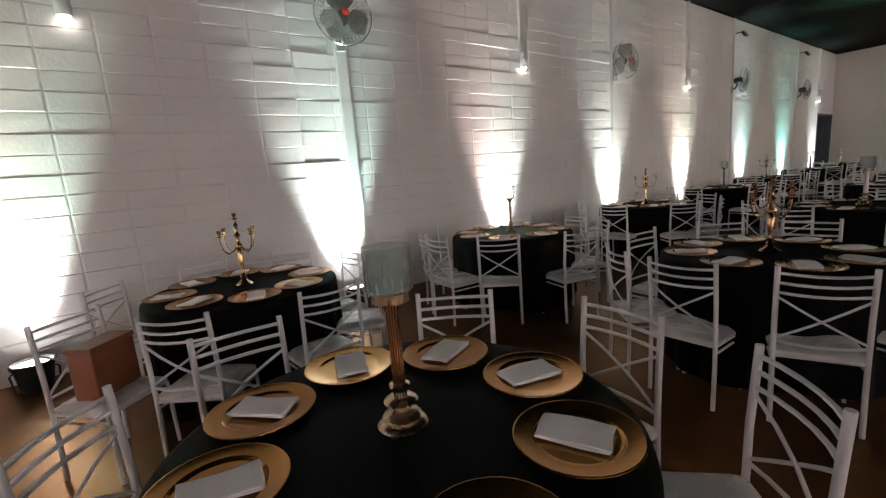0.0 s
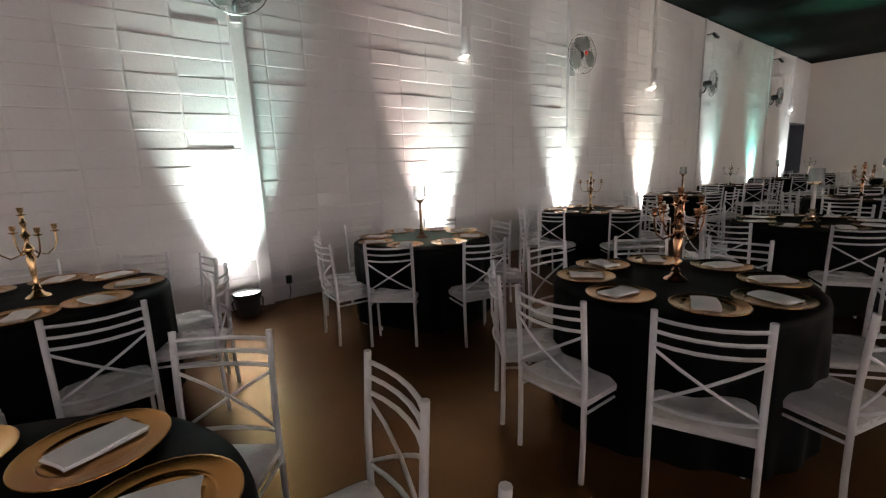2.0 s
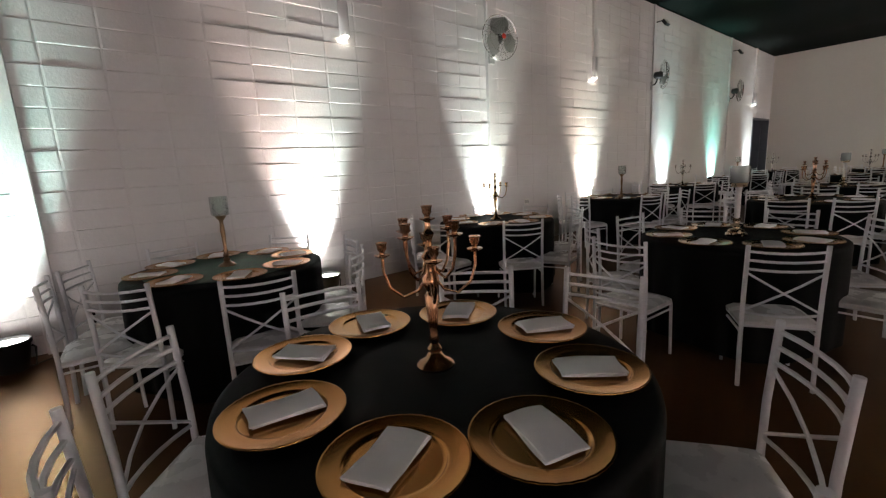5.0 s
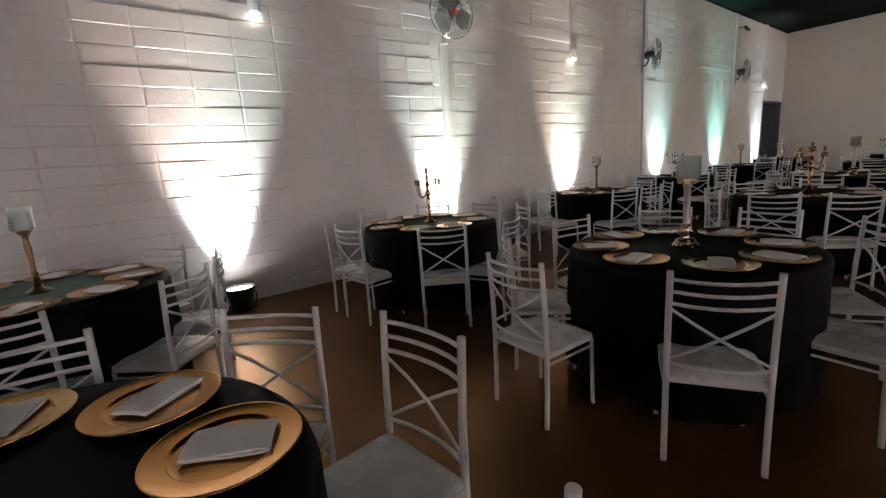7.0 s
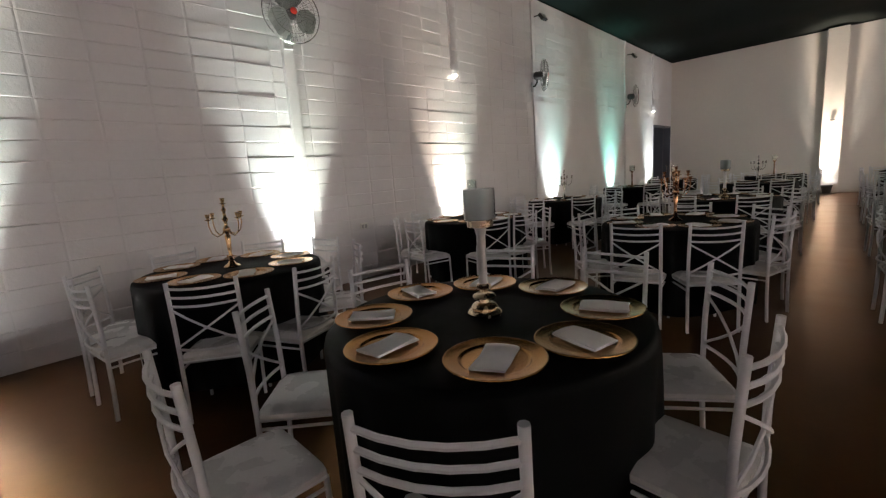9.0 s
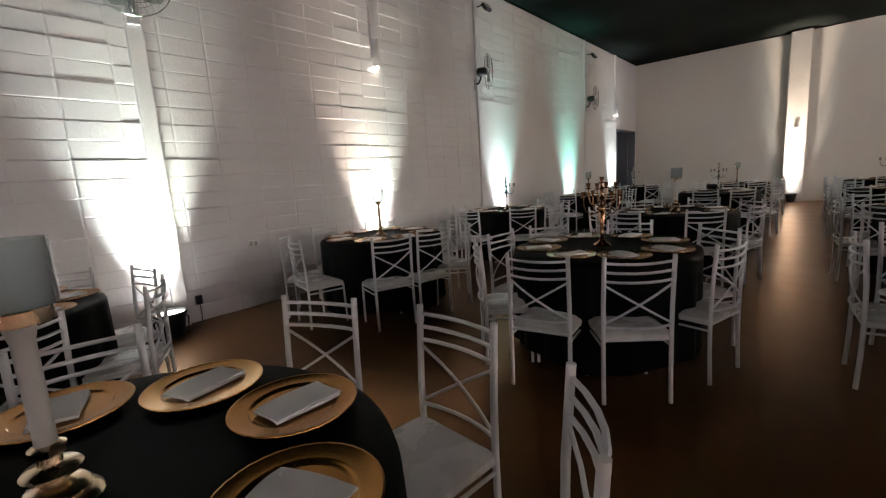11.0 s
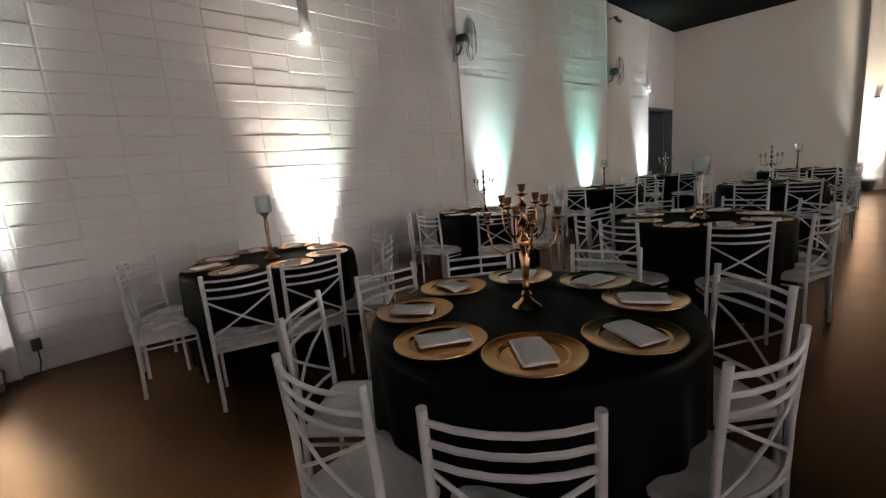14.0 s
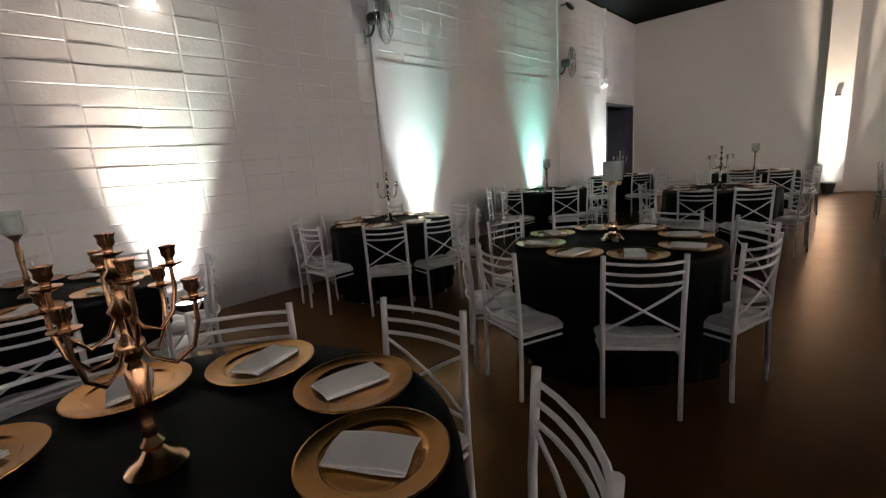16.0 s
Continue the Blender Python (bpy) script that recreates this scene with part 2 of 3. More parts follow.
structure("wall_east", bm, PLASTER, "smooth off-white plastered end wall", "wall")
structure("wall_south", box(B(), REAR_X - 0.2, END_X, FAR_Y - 0.2, FAR_Y, 0, CEIL), PLASTER, "plain off-white side wall of the hall", "wall")
structure("wall_west", box(B(), REAR_X - 0.2, REAR_X, FAR_Y, WALL_Y + 0.2, 0, CEIL), PLASTER, "plain off-white rear wall of the hall", "wall")

# fabric ceiling, gently swagged between its fixings
bm = B()
NX, NY = 60, 60
grid = [[bm.verts.new((REAR_X - 0.2 + (END_X + 0.4 - REAR_X) * i / NX, FAR_Y - 0.2 + (WALL_Y + 0.4 - FAR_Y) * j / NY,
         CEIL + 0.03 + 0.14 * (0.5 - 0.5 * math.cos(2 * math.pi * i / NX * 9)) * math.sin(math.pi * j / NY) + 0.05 * noise.noise((i * 0.3, j * 0.3, 0)) * math.sin(math.pi * j / NY)))
         for j in range(NY + 1)] for i in range(NX + 1)]
for i in range(NX):
    for j in range(NY):
        bm.faces.new((grid[i][j], grid[i + 1][j], grid[i + 1][j + 1], grid[i][j + 1]))
ceiling = part("ceiling", bm, BLACK_FABRIC, smooth=True)
tagged(ceiling, "black fabric ceiling hung in shallow swags", "ceiling", kind="structure")
ceiling.modifiers.new("thickness", "SOLIDIFY").thickness = -0.01

# passage behind the open doorway
bm = B()
box(bm, DOOR0 - 0.4, DOOR1 + 0.4, WALL_Y + 1.6, WALL_Y + 1.7, 0, 3)
box(bm, DOOR0 - 0.5, DOOR0 - 0.4, WALL_Y + 0.2, WALL_Y + 1.7, 0, 3)
box(bm, DOOR1 + 0.4, DOOR1 + 0.5, WALL_Y + 0.2, WALL_Y + 1.7, 0, 3)
box(bm, DOOR0 - 0.5, DOOR1 + 0.5, WALL_Y + 0.2, WALL_Y + 1.7, 3, 3.1)
structure("wall_passage", bm, DOOR_PAINT, "dim passage beyond the open doorway", "wall")
door = tagged(new("door_1"), "dark blue-grey metal door standing open in its frame", "door", kind="structure")
bm = B()
box(bm, DOOR0, DOOR0 + 0.05, WALL_Y - 0.012, WALL_Y + 0.2, 0, DOOR_H - 0.05)
box(bm, DOOR1 - 0.05, DOOR1, WALL_Y - 0.012, WALL_Y + 0.2, 0, DOOR_H - 0.05)
box(bm, DOOR0, DOOR1, WALL_Y - 0.012, WALL_Y + 0.2, DOOR_H - 0.05, DOOR_H)
part("door_frame", bm, DOOR_PAINT, door)
leaf = part("door_leaf", box(B(), DOOR1 - 0.10, DOOR1 - 0.055, WALL_Y + 0.21, WALL_Y + 1.05, 0.01, DOOR_H - 0.06, 0.004), DOOR_PAINT, door)
part("door_handle", tube(B(), [(DOOR1 - 0.10, WALL_Y + 0.95, 1.0), (DOOR1 - 0.15, WALL_Y + 0.95, 1.0), (DOOR1 - 0.15, WALL_Y + 0.83, 1.0)], 0.01), CHROME, leaf)

# pilasters: shallow painted strips that carry the fans
for i, (x, w, d) in enumerate(((2.20, 0.13, 0.055), (7.49, 0.13, 0.055), (12.78, 0.07, 0.035), (17.66, 0.05, 0.04))):
    ob = structure("pilaster_%d" % (i + 1), box(B(), x - w / 2, x + w / 2, WALL_Y - d, WALL_Y + 0.002, 0, CEIL, 0.006), PAINT, "narrow white painted pilaster on the block wall", "pilaster")
structure("wall_render", box(B(), 12.82, DOOR0 - 0.02, WALL_Y - 0.008, WALL_Y + 0.002, 0, 2.66, 0.003), PAINT, "smooth white plaster over the lower block wall", "wall")
# end wall column
structure("column_1", box(B(), END_X - 0.22, END_X, 0.16, 0.62, 0, CEIL, 0.012), PLASTER, "white plastered column on the end wall, lit from below", "column")
bm = B()
box(bm, END_X - 0.02, END_X, FAR_Y, 0.16, 0, 0.07, 0.004)
box(bm, END_X - 0.02, END_X, 0.62, WALL_Y, 0, 0.07, 0.004)
structure("baseboard", bm, PLASTER, "low painted skirting along the end wall", "baseboard")


# ---- wall lamps, fans, uplights, small fittings ----
def sconce():
    root = thing("wall_lamp", "white tubular wall lamp glowing at its lower end", "wall lamp", "wall lamps along the block wall")
    bm = box(B(), -0.035, 0.035, -0.05, 0, 0.30, CEIL - 2.85, 0.006)
    part("conduit", bm, PAINT, root)
    bm = lathe(B(), [(0, 0.36), (0.05, 0.36), (0.057, 0.35), (0.057, 0.02), (0.052, 0.0), (0.046, 0.0), (0.046, 0.03), (0, 0.03)], 20, (0, -0.06, 0))
    part("housing", bm, PAINT, root, smooth=True)
    part("bracket", box(B(), -0.03, 0.03, -0.03, 0, 0.12, 0.2, 0.004), GREY_METAL, root)
    part("bulb", lathe(B(), [(0, -0.035), (0.02, -0.03), (0.034, -0.012), (0.036, 0.01), (0.03, 0.028), (0, 0.028)], 16, (0, -0.06, 0)), BULB, root, "glowing warm white bulb", smooth=True)
    return root


def fan():
    root = thing("wall_fan", "oscillating wall fan with round wire cage, dark blades and red badge", "fan", "wall fans along the block wall")
    part("wall_plate", box(B(), -0.05, 0.05, -0.03, 0, -0.30, -0.12, 0.008), GREY_METAL, root)
    part("arm", tube(B(), [(0, -0.02, -0.2), (0, -0.08, -0.19), (0, -0.12, -0.12), (0, -0.13, -0.02)], 0.018), BLACK_PLASTIC, root, smooth=True)
    motor = B()
    lathe(motor, [(0, -0.12), (0.05, -0.115), (0.075, -0.08), (0.078, 0.02), (0.06, 0.06), (0.02, 0.07), (0, 0.07)], 20)
    motor.transform(Matrix.Translation((0, -0.17, 0)) @ Matrix.Rotation(radians(90), 4, "X"))
    part("motor", motor, BLACK_PLASTIC, root, smooth=True)
    cage = part("cage_rim", tube(B(), [(0.30 * math.cos(a), -0.25, 0.30 * math.sin(a)) for a in [2 * math.pi * k / 36 for k in range(37)]], 0.006, 6), CHROME, root)
    for r, y in ((0.22, -0.325), (0.12, -0.335), (0.22, -0.20)):
        part("cage_ring", tube(B(), [(r * math.cos(a), y, r * math.sin(a)) for a in [2 * math.pi * k / 36 for k in range(37)]], 0.002, 5), CHROME, cage)
    wire = tube(B(), [(0.05, -0.338, 0), (0.2, -0.325, 0), (0.28, -0.285, 0), (0.30, -0.25, 0), (0.27, -0.215, 0), (0.08, -0.19, 0)], 0.0014, 4)
    wire = part("cage_wire", wire, CHROME, cage)
    for k in range(1, 36):
        more = new("cage_wire", wire.data)
        more.parent = cage
        more.matrix_basis = pose(0, 0, 0, 0, 10 * k, 0)
    for k in range(3):
        bm = B()
        quads = []
        for i in range(7):
            r = 0.05 + 0.21 * i / 6
            w = 0.05 + 0.09 * math.sin(math.pi * (i / 6) ** 0.8 * 0.85)
            quads.append([bm.verts.new((r, -0.26 + 0.03 * u, w * u)) for u in (-1, -0.3, 0.3, 1)])
        for p, q in zip(quads, quads[1:]):
            for m in range(3):
                bm.faces.new((p[m], q[m], q[m + 1], p[m + 1]))
        bmesh.ops.solidify(bm, geom=bm.faces[:], thickness=0.003)
        bm.transform(Matrix.Rotation(2 * math.pi * k / 3 + 0.4, 4, "Y"))
        part("blade", bm, BLADE, root, smooth=True)
    bm = lathe(B(), [(0, 0.012), (0.02, 0.01), (0.036, 0.0), (0, 0.0)], 20)
    bm.transform(Matrix.Translation((0, -0.338, 0)) @ Matrix.Rotation(radians(90), 4, "X"))
    part("badge", bm, RED, root, "round red badge at the cage's centre", smooth=True)
    return root


def uplight():
    root = thing("uplight", "black floor uplight with a glowing round lens", "uplight", "uplights along the walls")
    body = lathe(B(), [(0, 0.0), (0.085, 0.0), (0.095, 0.012), (0.125, 0.19), (0.138, 0.205), (0.138, 0.235), (0.128, 0.235), (0.124, 0.205), (0, 0.205)], 28)
    part("housing", body, BLACK_PLASTIC, root, smooth=True)
    part("lens", lathe(B(), [(0, 0.214), (0.12, 0.214), (0.12, 0.208), (0, 0.208)], 28), LENS, root, "glowing white lens")
    bm = B()
    tube(bm, [(-0.125, 0, 0.17), (-0.145, 0, 0.15), (-0.13, 0, 0.008), (0.13, 0, 0.008), (0.145, 0, 0.15), (0.125, 0, 0.17)], 0.008)
    part("yoke", bm, BLACK_PLASTIC, root)
    return root


def floodlight():
    root = thing("floodlight", "small black floodlight bracketed high on the wall", "floodlight", "floodlights under the ceiling")
    part("bracket", tube(B(), [(0, 0, 0), (0, -0.12, 0), (0.0, -0.16, -0.04)], 0.012), BLACK_PLASTIC, root)
    bm = box(B(), -0.09, 0.09, -0.03, 0.03, -0.07, 0.07, 0.01)
    bm.transform(Matrix.Translation((0, -0.2, -0.06)) @ Matrix.Rotation(radians(-35), 4, "X"))
    part("housing", bm, BLACK_PLASTIC, root)
    bm = box(B(), -0.075, 0.075, -0.036, -0.031, -0.055, 0.055)
    bm.transform(Matrix.Translation((0, -0.2, -0.06)) @ Matrix.Rotation(radians(-35), 4, "X"))
    part("glass", bm, GREY_METAL, root)
    return root


def place(maker, spots):
    """The first is built, the rest are copies."""
    first = maker()
    first.matrix_basis = spots[0]
    return [first] + [copy_thing(first, m) for m in spots[1:]]


place(sconce, [pose(x, WALL_Y, 2.85) for x in (-0.12, 5.11, 10.32, 20.0)])
place(fan, [pose(x, WALL_Y - (0.055 if x < 10 else 0.03), 3.10, 0, 0, rz) for x, rz in ((2.20, -10), (7.49, -12), (12.66, 34), (17.66, 24))])
# the last eight pots are unseen, added to house fill lamps
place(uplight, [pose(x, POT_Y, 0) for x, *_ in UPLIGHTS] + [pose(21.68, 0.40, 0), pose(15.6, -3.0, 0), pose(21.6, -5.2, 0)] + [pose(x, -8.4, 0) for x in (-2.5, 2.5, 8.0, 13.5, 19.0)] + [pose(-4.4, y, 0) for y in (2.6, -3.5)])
# the three on the opposite wall are unseen, added as housings for the fill
place(floodlight, [pose(12.9, WALL_Y, 4.25), pose(17.85, WALL_Y, 4.25)] + [pose(x, FAR_Y, 4.25, 0, 0, 180) for x in (0.0, 7.5, 15.0)])

outlet = thing("wall_outlet", "small dark wall outlet with a hanging cable", "outlet")
part("box", box(B(), 2.42, 2.48, WALL_Y - 0.035, WALL_Y, 0.18, 0.27, 0.006), BLACK_PLASTIC, outlet)
part("cable", tube(B(), [(2.45, WALL_Y - 0.03, 0.18), (2.45, WALL_Y - 0.04, 0.09), (2.42, WALL_Y - 0.06, 0.012), (2.25, WALL_Y - 0.14, 0.008), (2.06, 4.43, 0.012)], 0.005, 6), BLACK_PLASTIC, outlet)
outlet = thing("wall_outlet", "small dark wall outlet with a cable to the uplight", "outlet")
part("box", box(B(), 7.64, 7.70, WALL_Y - 0.035, WALL_Y, 0.18, 0.27, 0.006), BLACK_PLASTIC, outlet)
part("cable", tube(B(), [(7.67, WALL_Y - 0.03, 0.18), (7.67, WALL_Y - 0.04, 0.09), (7.65, WALL_Y - 0.08, 0.012), (7.52, WALL_Y - 0.16, 0.008), (7.44, 4.43, 0.012)], 0.005, 6), BLACK_PLASTIC, outlet)
outlet = thing("wall_outlet", "white double socket plate on the block wall", "outlet")
part("plate", box(B(), 8.25, 8.37, WALL_Y - 0.016, WALL_Y - 0.006, 0.67, 0.75, 0.004), WHITE_PLASTIC, outlet)
for dx in (-0.026, 0.026):
    part("socket", box(B(), 8.31 + dx - 0.019, 8.31 + dx + 0.019, WALL_Y - 0.019, WALL_Y - 0.0155, 0.68, 0.73, 0.0015), GREY_METAL, outlet)
bracket = thing("wall_bracket", "small black bracket fixed to the lit column", "bracket")
part("plate", box(B(), END_X - 0.23, END_X - 0.22, 0.34, 0.44, 2.06, 2.10, 0.003), BLACK_PLASTIC, bracket)
part("hook", tube(B(), [(END_X - 0.225, 0.42, 2.08), (END_X - 0.24, 0.41, 2.08), (END_X - 0.24, 0.32, 2.09)], 0.007), BLACK_PLASTIC, bracket)
cover = thing("wall_cover", "blank off-white cover plate on the end wall", "cover plate")
part("plate", box(B(), END_X - 0.012, END_X, 2.42, 2.56, 2.72, 3.10, 0.004), PLASTER, cover)


# ---- chairs ----
def chair():
    root = thing("banquet_chair", "white painted iron chair with cross back and white padded seat", "chair", "banquet chairs round the tables")
    W, H, S = 0.178, 0.83, 0.385
    for s in (-1, 1):
        part("back_post", tube(B(), [(s * W, -0.186, 0), (s * W, -0.178, S * 0.5), (s * W, -0.176, S), (s * W, -0.18, 0.57), (s * W, -0.198, H)], 0.0125, 8), IRON, root, smooth=True)
        part("front_leg", tube(B(), [(s * (W + 0.003), 0.168, 0), (s * W, 0.160, S - 0.02)], 0.0105, 8), IRON, root, smooth=True)
        part("side_stretcher", tube(B(), [(s * W, -0.176, S - 0.06), (s * W, 0.160, S - 0.06)], 0.007, 6), IRON, root, smooth=True)

    def bow(z, y, r):
        return tube(B(), [(W * u, y - 0.035 * (1 - u * u), z - 0.006 * (1 - u * u)) for u in (-1, -0.6, -0.2, 0.2, 0.6, 1)], r, 6)
    for z, y in ((0.797, -0.196), (0.748, -0.193), (0.698, -0.189), (0.445, -0.177)):
        part("back_rail", bow(z, y, 0.008), IRON, root, smooth=True)
    for s in (-1, 1):
        part("cross_bar", tube(B(), [(s * W * u, -0.188 + 0.011 * (u + 1) / 2 - (0.03 + s * 0.006) * (1 - u * u), 0.678 - (u + 1) / 2 * 0.222) for u in (-1, -0.5, 0, 0.5, 1)], 0.0065, 6), IRON, root, smooth=True)
    bm = B()
    for a, b in (((-W, -0.176), (W, -0.176)), ((W, -0.176), (W, 0.16)), ((W, 0.16), (-W, 0.16)), ((-W, 0.16), (-W, -0.176))):
        tube(bm, [(*a, S - 0.02), (*b, S - 0.02)], 0.009, 6)
    part("seat_frame", bm, IRON, root, smooth=True)
    # padded seat, crowned, with soft corners
    bm = B()
    n = 10
    top = [[None] * (n + 1) for _ in range(n + 1)]
    for i in range(n + 1):
        for j in range(n + 1):
            u, v = 2 * i / n - 1, 2 * j / n - 1
            c = (1 - abs(u) ** 6) * (1 - abs(v) ** 6)
            sx = 1 - 0.04 * abs(v) ** 8
            top[i][j] = bm.verts.new((0.189 * u * sx, 0.174 * v * (1 - 0.04 * abs(u) ** 8) - 0.004, S + 0.006 + 0.026 * c ** 0.5))
    for i in range(n):
        for j in range(n):
            bm.faces.new((top[i][j], top[i + 1][j], top[i + 1][j + 1], top[i][j + 1]))
    edge = [e for e in bm.edges if e.is_boundary]
    low = bmesh.ops.extrude_edge_only(bm, edges=edge)["geom"]
    for v in low:
        if isinstance(v, bmesh.types.BMVert):
            v.co.z = S - 0.012
    bmesh.ops.contextual_create(bm, geom=[e for e in bm.edges if e.is_boundary])
    part("seat", bm, VINYL, root, "white vinyl padded seat", smooth=True)
    return root


# ---- table, cloth, setting, centrepieces ----
TOP = 0.735
RADIUS = 0.62


def table():
    root = thing("round_table", "round banquet table hidden under a floor-length cloth", "table", "banquet tables")
    part("tabletop", lathe(B(), [(0, TOP - 0.03), (RADIUS - 0.01, TOP - 0.03), (RADIUS - 0.01, TOP - 0.008), (0, TOP - 0.008)], 40), WOOD, root)
    for k in range(4):
        a = math.pi / 4 + k * math.pi / 2
        part("leg", tube(B(), [(0.42 * math.cos(a), 0.42 * math.sin(a), 0), (0.38 * math.cos(a), 0.38 * math.sin(a), TOP - 0.03)], 0.018), BLACK_PLASTIC, root)
    return root


def tablecloth(mat, seed, label):
    """A cloth that falls in soft folds from the table's edge, its hem rising and dipping over the floor."""
    bm = B()
    seg, r2 = 144, random.Random(seed)
    ph = [r2.uniform(0, 6.28) for _ in range(4)]
    rows = [(0.0, TOP), (0.3, TOP + 0.001), (0.5, TOP + 0.001), (RADIUS - 0.015, TOP), (RADIUS + 0.002, TOP - 0.008), (RADIUS + 0.008, TOP - 0.03)]
    rows += [(RADIUS + 0.008 - 0.004 * k / 8, TOP - 0.03 - (TOP - 0.085) * k / 8) for k in range(1, 9)]
    rings = []
    for r, z in rows:
        if r == 0:
            rings.append([bm.verts.new((0, 0, z))])
            continue
        fall = max(0.0, (TOP - 0.03 - z) / (TOP - 0.05))
        ring = []
        for i in range(seg):
            a = 2 * math.pi * i / seg
            f = 0.55 * math.sin(18 * a + ph[0] + 1.2 * math.sin(3 * a + ph[1])) + 0.45 * math.sin(11 * a + ph[2] + math.sin(2 * a))
            rr = r + 0.032 * fall ** 0.7 * f
            ring.append(bm.verts.new((rr * math.cos(a), rr * math.sin(a), z + (fall ** 3 * (0.03 * math.sin(4 * a + ph[3]) + 0.012 * f) if fall else 0.0015 * math.sin(9 * a + ph[3]) * (r > 0.4)))))
        rings.append(ring)
    for a, b in zip(rings, rings[1:]):
        for i in range(seg):
            j = (i + 1) % seg
            if len(a) == 1:
                bm.faces.new((a[0], b[i], b[j]))
            else:
                bm.faces.new((a[i], a[j], b[j], b[i]))
    return tagged(part("tablecloth", bm, mat, smooth=True), label, "tablecloth", "tablecloths")


def plate():
    """A shallow well, a crisp step, a broad flat rim and a fine beaded edge."""
    bm = lathe(B(), [(0, 0.0045), (0.096, 0.0045), (0.103, 0.005), (0.1065, 0.0072), (0.108, 0.0098), (0.1105, 0.0108), (0.114, 0.0112), (0.148, 0.0146), (0.1505, 0.0158), (0.1535, 0.0164), (0.156, 0.0154), (0.1565, 0.0138), (0.153, 0.0122), (0.110, 0.0068), (0.10, 0.0), (0, 0.0)], 72)
    for v in bm.verts:
        r = math.hypot(v.co.x, v.co.y)
        if r > 0.149:
            v.co.z += 0.0007 * math.cos(36 * math.atan2(v.co.y, v.co.x))
    return tagged(part("charger_plate", bm, GOLD, smooth=True), "round gold charger plate with a broad beaded rim", "plate", "gold charger plates")


def napkin():
    """A napkin folded into a flat oblong, with its layers showing at the edge."""
    root = thing("napkin", "white linen napkin folded into an oblong on a gold plate", "napkin", "folded napkins")
    for k in range(2):
        bm = box(B(), -0.052, 0.052, -0.088, 0.088, 0, 0.0052, 0.002)
        bmesh.ops.subdivide_edges(bm, edges=[e for e in bm.edges if e.calc_length() > 0.09], cuts=5, use_grid_fill=True)
        for v in bm.verts:
            x, y = v.co.x, v.co.y
            v.co.x += 0.003 * math.sin(30 * y + 2 * k) + 0.002 * (k - 1)
            v.co.y += 0.003 * math.sin(40 * x + k) - 0.004 * k
            v.co.z += 0.0058 * k + 0.0018 * math.sin(28 * x + 20 * y) * (1 + math.sin(15 * y))
        part("fold", bm, NAPKIN, root, smooth=True)
    return root


def candelabrum(mat, label, arms=4, tall=0.42, tiers=1):
    root = thing("candelabrum", label, "candelabrum", "table centrepieces")
    part("base", lathe(B(), [(0, 0), (0.056, 0), (0.058, 0.006), (0.048, 0.016), (0.03, 0.026), (0.018, 0.045), (0.022, 0.055), (0.012, 0.07), (0, 0.07)], 24), mat, root, smooth=True)
    part("stem", lathe(B(), [(0.011, 0.07), (0.016, 0.085), (0.011, 0.10), (0.014, tall * 0.3), (0.022, tall * 0.5), (0.012, tall * 0.53), (0.026, tall * 0.58), (0.026, tall * 0.62), (0.012, tall * 0.66), (0.011, tall * 0.72), (0.024, tall * 0.77), (0.011, tall * 0.81), (0.010, tall * 0.88), (0.018, tall * 0.92), (0.009, tall * 0.95), (0.009, tall)], 16), mat, root, smooth=True)
    cup = [(0, 0), (0.007, 0), (0.022, 0.007), (0.0235, 0.01), (0.009, 0.012), (0.008, 0.018), (0.014, 0.027), (0.0135, 0.036), (0.017, 0.046), (0.011, 0.046), (0.009, 0.03), (0, 0.03)]
    part("cup", lathe(B(), cup, 16, (0, 0, tall)), mat, root, smooth=True)
    for t in range(tiers):
        zb, reach = tall * (0.62 + 0.13 * t), 0.135 - 0.04 * t
        for k in range(arms):
            a = 2 * math.pi * (k + 0.5 * t) / arms + 0.3
            c, s = math.cos(a), math.sin(a)
            pts = [(0.0, 0.02), (0.28, -0.035), (0.6, -0.05), (0.88, -0.02), (1.0, 0.03), (1.0, 0.07)]
            arm = part("arm", tube(B(), [(reach * u * c, reach * u * s, zb + w) for u, w in pts], 0.0046, 8), mat, root, smooth=True)
            part("cup", lathe(B(), cup, 16, (reach * c, reach * s, zb + 0.07)), mat, arm, smooth=True)
    return root


def slim_holder(mat, label, tall=0.35, r=0.058, h=0.13):
    """A slender turned stem with a flared cup, and a straight clear glass on it."""
    root = thing("candle_holder", label, "candle holder", "table centrepieces")
    part("base", lathe(B(), [(0, 0), (0.056, 0), (0.058, 0.006), (0.05, 0.013), (0.03, 0.022), (0.02, 0.036), (0.024, 0.046), (0.014, 0.058), (0, 0.058)], 24), mat, root, smooth=True)
    part("stem", lathe(B(), [(0.012, 0.057), (0.021, 0.075), (0.012, 0.092), (0.018, 0.106), (0.011, 0.12), (0.0125, tall * 0.5), (0.017, tall * 0.72), (0.012, tall * 0.84), (0.014, tall * 0.9), (0.034, tall * 0.975), (0.037, tall), (0, tall)], 18), mat, root, smooth=True)
    part("glass", lathe(B(), [(0, tall + 0.001), (r * 0.9, tall + 0.001), (r, tall + 0.012), (r, tall + h), (r - 0.003, tall + h), (r - 0.003, tall + 0.014), (r * 0.85, tall + 0.006), (0, tall + 0.006)], 28), GLASS, root, "open clear glass cylinder", smooth=True)
    return root


